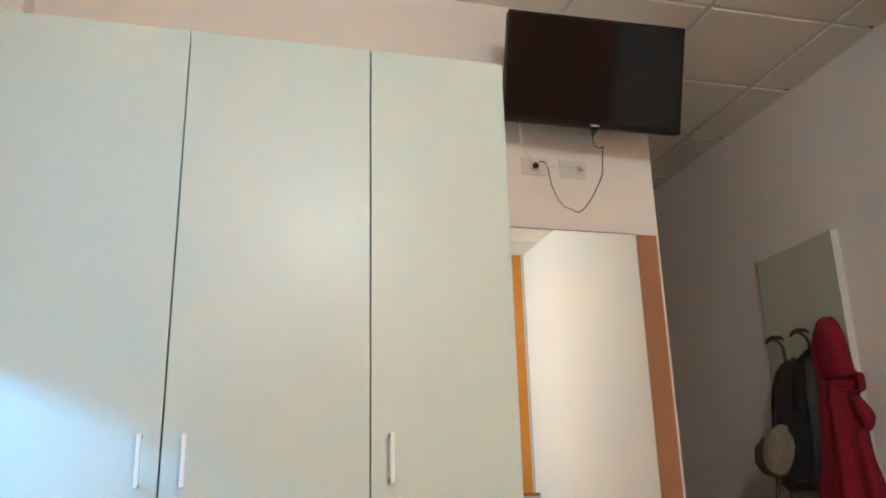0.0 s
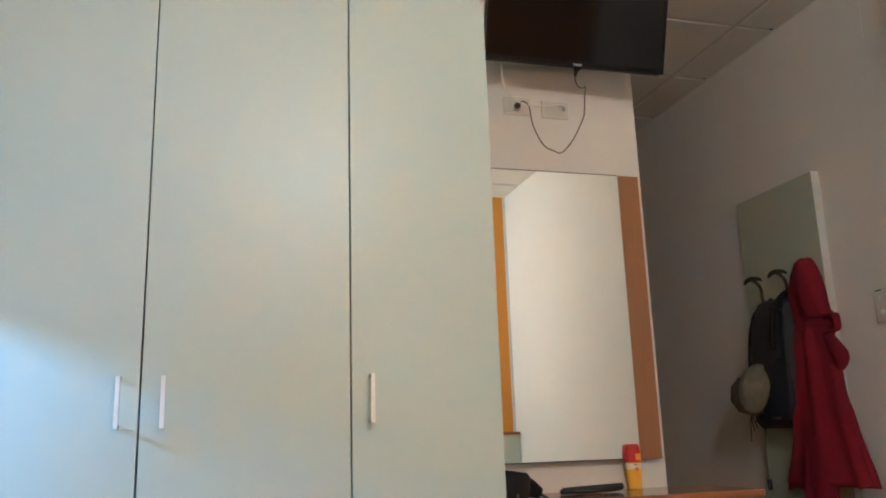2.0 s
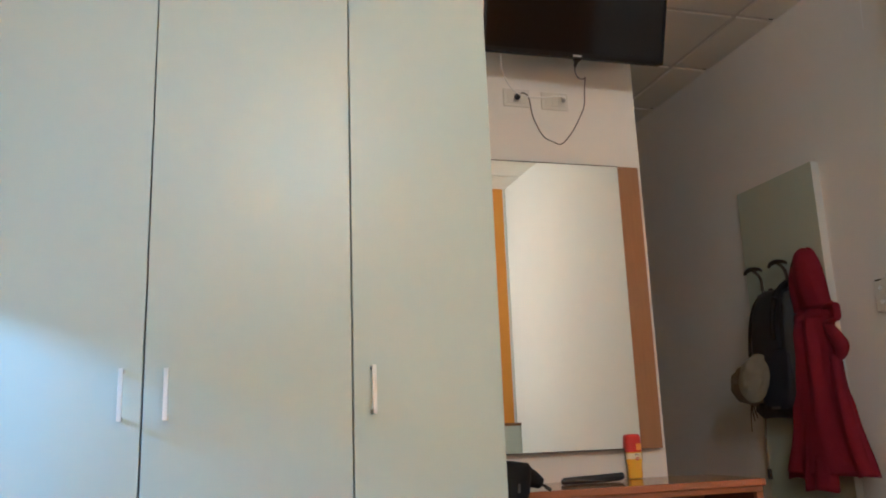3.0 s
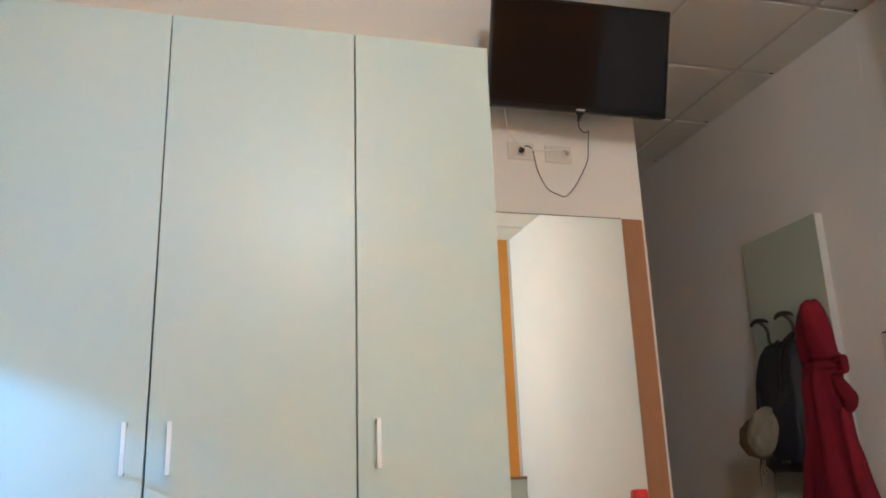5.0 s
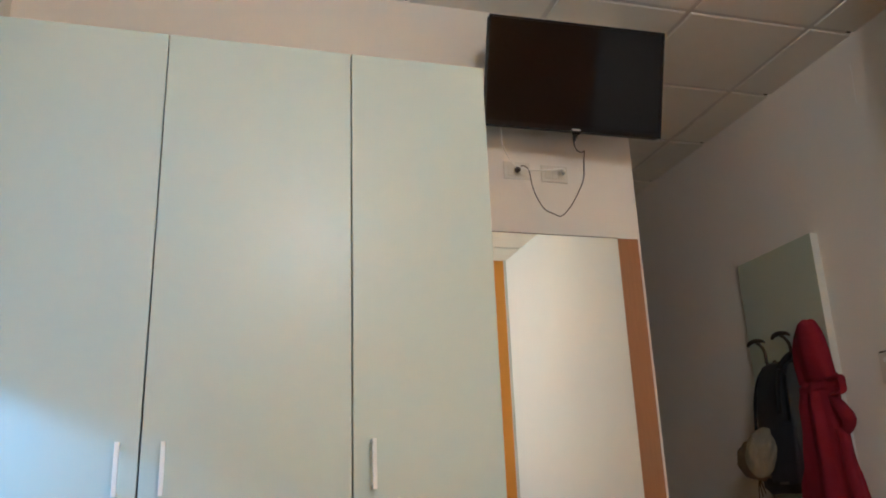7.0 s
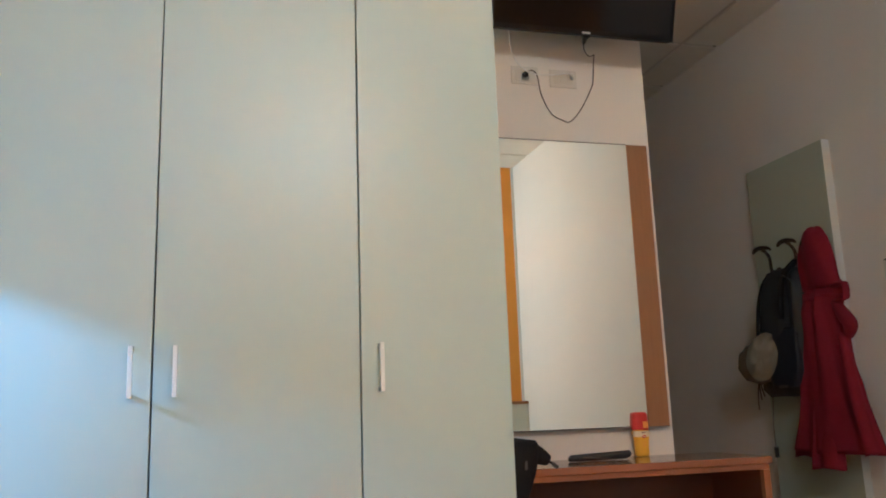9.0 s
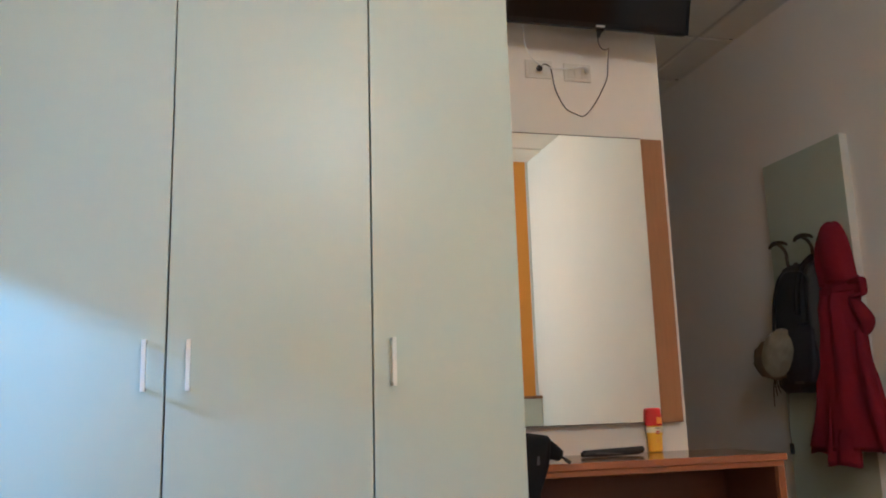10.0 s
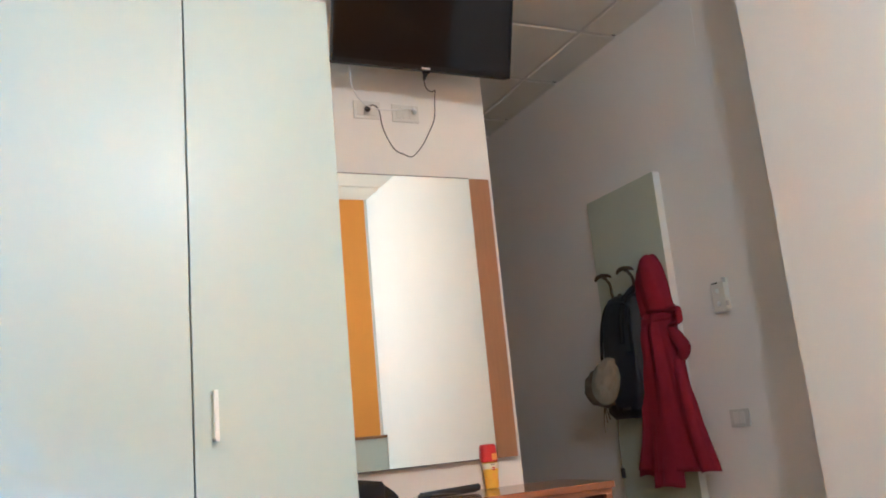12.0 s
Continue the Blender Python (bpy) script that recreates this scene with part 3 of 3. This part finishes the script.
part("belt_loop", tube(bmesh.new(), [(0.705, 0.38, 1.414), (0.692, 0.330, 1.418), (0.688, 0.298, 1.416), (0.687, 0.288, 1.408), (0.687, 0.287, 1.365), (0.688, 0.296, 1.352), (0.694, 0.330, 1.350), (0.705, 0.37, 1.350)], 0.010, 10, 4, 1.9), M_RED, coat, smooth=True)
part("sleeve", tube(bmesh.new(), [(0.71, 0.395, 1.345), (0.70, 0.355, 1.315), (0.695, 0.322, 1.275), (0.70, 0.302, 1.238), (0.71, 0.325, 1.205), (0.72, 0.36, 1.185)], lambda u: 0.014 + 0.017 * math.sin(math.pi * u), 16, 6), M_RED, coat, smooth=True)
part("sleeve", tube(bmesh.new(), [(0.70, 0.355, 1.20), (0.69, 0.330, 1.05), (0.685, 0.300, 0.90), (0.69, 0.268, 0.76), (0.695, 0.255, 0.70)], lambda u: 0.022 + 0.014 * u, 16, 6), M_RED, coat, smooth=True)

# ---- backpack ----
pack = thing("backpack", "black and navy nylon backpack hanging from two coat hooks", "backpack")
part("body", drape(bmesh.new(), [(1.548, 0.62, 0.828, 0.77, 0.710, 0.0), (1.535, 0.59, 0.856, 0.775, 0.688, 0.004), (1.46, 0.575, 0.882, 0.78, 0.665, 0.010), (1.36, 0.57, 0.888, 0.78, 0.650, 0.012), (1.20, 0.57, 0.900, 0.78, 0.640, 0.010), (1.05, 0.59, 0.900, 0.78, 0.635, 0.006), (0.985, 0.62, 0.905, 0.78, 0.645, 0.004), (0.950, 0.66, 0.885, 0.775, 0.675, 0.0)], 64, 5, 4.0, 3.0), M_PACK, pack, smooth=True)
part("front_pocket", drape(bmesh.new(), [(1.26, 0.60, 0.80, 0.70, 0.648, 0.002), (1.22, 0.585, 0.82, 0.70, 0.636, 0.004), (1.05, 0.595, 0.83, 0.70, 0.626, 0.004), (0.99, 0.62, 0.81, 0.70, 0.640, 0.002)], 48, 4, 5.0, 3.4), M_PACKNAVY, pack, "navy nylon front pocket", smooth=True)
part("shoulder_strap", tube(bmesh.new(), [(0.715, 0.80, 1.54), (0.675, 0.822, 1.49), (0.657, 0.852, 1.38), (0.652, 0.872, 1.22), (0.660, 0.890, 1.08)], 0.0055, 8, 6, 1.5), M_BAG, pack, smooth=True)
part("shoulder_strap", tube(bmesh.new(), [(0.735, 0.640, 1.575), (0.700, 0.635, 1.555), (0.672, 0.655, 1.51), (0.650, 0.665, 1.42), (0.643, 0.67, 1.30)], 0.010, 8, 6, 1.5), M_BAG, pack, smooth=True)
part("hanging_loop", tube(bmesh.new(), [(0.715, 0.70, 1.535), (0.738, 0.655, 1.56), (0.742, 0.637, 1.575), (0.738, 0.62, 1.56), (0.715, 0.60, 1.535)], 0.010, 8, 6), M_PACK, pack, smooth=True)
part("hanging_loop", tube(bmesh.new(), [(0.715, 0.80, 1.52), (0.738, 0.828, 1.545), (0.742, 0.826, 1.560), (0.738, 0.815, 1.545), (0.715, 0.78, 1.525)], 0.007, 8, 6), M_PACK, pack, smooth=True)
part("zip", tube(bmesh.new(), [(0.668, 0.60, 1.46), (0.655, 0.63, 1.50), (0.655, 0.74, 1.515), (0.66, 0.80, 1.49)], 0.003, 6, 6), M_PACK, pack)
part("hem_label", box(bmesh.new(), (0.632, 0.665, 0.985), (0.636, 0.725, 0.998)), M_GREYCAB, pack, "small grey woven label")
cordt = thing("drawcord", "thin tan drawcord with a black toggle hanging on the board", "cord")
part("cord", tube(bmesh.new(), [(0.745, 0.925, 0.99), (0.75, 0.945, 0.90), (0.75, 0.958, 0.80), (0.75, 0.955, 0.685)], 0.0028, 6, 6), M_CORD, cordt)
part("toggle", tube(bmesh.new(), [(0.75, 0.955, 0.705), (0.75, 0.953, 0.655)], 0.011, 8, 2), M_BLACKRUB, cordt)

# ---- hat ----
hat = thing("hat", "crumpled khaki cotton sun hat with brown crown hanging against the backpack", "hat", Matrix.Translation((0.620, 0.792, 1.137)))


def facing(origin, axis, up):
    """A frame at origin whose z runs along axis and whose x lies towards up."""
    z = Vector(axis).normalized()
    y = z.cross(Vector(up)).normalized()
    m = Matrix((y.cross(z), y, z)).transposed().to_4x4()
    return Matrix.Translation(origin) @ m


def dense(profile, steps=4):
    """The same profile with more rings, for crumpled cloth."""
    return [(p.x, p.y) for p in smooth_path([(r, z, 0) for r, z in profile], steps)]


# brown crown, seen from its side
bm = lathe(bmesh.new(), dense([(0.098, -0.03), (0.100, 0.0), (0.096, 0.03), (0.082, 0.055), (0.055, 0.072), (0.022, 0.079)]), 48, 1.0, 0.88)
for v in bm.verts:
    v.co += Vector((1, 0.6, 0.5)) * (0.016 * noise.noise(v.co * 16) + 0.010 * noise.noise(v.co * 34))
bm.transform(facing((-0.008, 0.040, -0.030), (-0.86, -0.30, 0.05), (0.12, -0.1, 1)))
part("crown", bm, M_HATDARK, hat, "brown cotton crown", smooth=True)
# pale brim turned up over the crown
bm = lathe(bmesh.new(), dense([(0.104, -0.016), (0.116, -0.012), (0.118, -0.006), (0.112, 0.002), (0.090, 0.014), (0.060, 0.022), (0.025, 0.026)]), 56, 1.0, 0.61)
for v in bm.verts:
    v.co.z += 0.012 * math.sin(26 * v.co.x + 0.6) + 0.014 * noise.noise(v.co * 20) + 0.011 * noise.noise(Vector((v.co.x * 22, v.co.y * 50, 3)))
    v.co.y += 0.008 * noise.noise(v.co * 14 + Vector((2, 5, 1)))
bm.transform(facing((-0.034, -0.036, 0.0), (-0.50, -0.84, 0.14), (0.21, -0.17, 1)))
part("brim", bm, M_HAT, hat, "pale khaki turned-up brim", smooth=True)
for a, b in ((0.985, 0.885), (0.955, 0.935), (0.93, 0.95)):
    bm = tube(bmesh.new(), [(0.655, 0.89, 1.06), (0.652, (0.83 + a) / 2 + 0.006, (1.06 + b) / 2), (0.655, a - 0.06, b)], 0.0048, 6, 6, 0.5)
    bm.transform(hat.matrix_basis.inverted())
    part("chin_cord", bm, M_HATDARK, hat)

# ---- switches on the right wall ----
ther = thing("thermostat", "white wall-mounted room control with two buttons", "thermostat")
part("housing", box(bmesh.new(), (XR - 0.026, 0.112, 1.366), (XR - 0.0005, 0.186, 1.502), 0.004), M_PLATE, ther)
part("side_cover", box(bmesh.new(), (XR - 0.032, 0.100, 1.375), (XR - 0.002, 0.1115, 1.516), 0.002), M_PLATE, ther)
part("clip", box(bmesh.new(), (XR - 0.034, 0.096, 1.492), (XR - 0.020, 0.0995, 1.514)), M_STEEL, ther)
part("clip", box(bmesh.new(), (XR - 0.034, 0.096, 1.390), (XR - 0.020, 0.0995, 1.410)), M_STEEL, ther)
part("slot", box(bmesh.new(), (XR - 0.0275, 0.140, 1.494), (XR - 0.0262, 0.175, 1.500)), M_DARKGAP, ther)
for z in (1.462, 1.405):
    part("button", lathe(bmesh.new(), [(0.0105, 0.0), (0.0105, 0.004), (0.008, 0.006)], 16), M_HANDLE, ther).matrix_basis = pose(XR - 0.0262, 0.148, z, 0, -90, 0)
sw = thing("light_switch", "pale square double light switch on the wall", "switch")
part("plate", box(bmesh.new(), (XR - 0.009, 0.102, 0.870), (XR - 0.0005, 0.216, 0.947), 0.003), M_SWITCH, sw)
for k in range(2):
    part("rocker", box(bmesh.new(), (XR - 0.012, 0.124 + 0.036 * k, 0.883), (XR - 0.0092, 0.157 + 0.036 * k, 0.934), 0.0015, 1), M_PLATE, sw)

# ---- headboard and wall lamps behind the camera ----
head = thing("headboard", "pale green headboard panel with a brown wooden top rail", "headboard")
part("panel", box(bmesh.new(), (-2.9, REAR + 0.001, 0.25), (0.4665, REAR + 0.085, 0.962), 0.002), M_HEAD, head)
part("top_rail", box(bmesh.new(), (-2.9, REAR + 0.001, 0.9625), (0.466, REAR + 0.098, 0.985), 0.002), M_STRIP, head, "brown wooden top rail")


def wall_lamp(x, z, mat, r, label):
    l = thing("wall_lamp", label, "lamp")
    part("bracket", tube(bmesh.new(), [(x, REAR + 0.001, z - r), (x, REAR + 0.03, z - r - 0.01), (x, REAR + 0.16, z - r - 0.006), (x, REAR + 0.16, z - r + 0.004)], 0.008, 8, 4), M_STEEL, l)
    part("shade", lathe(bmesh.new(), [(r * math.sin(a), -r * math.cos(a)) for a in (0.15 + (math.pi - 0.3) * k / 10 for k in range(11))], 20, at=(x, REAR + 0.16, z)), mat, l, "glowing frosted glass shade", smooth=True)


wall_lamp(-1.32, 2.56, M_SHADE, 0.165, "large lit frosted globe lamp high on the orange wall")
wall_lamp(-0.70, 1.30, M_SHADE2, 0.05, "small lit reading lamp on the wall above the headboard")
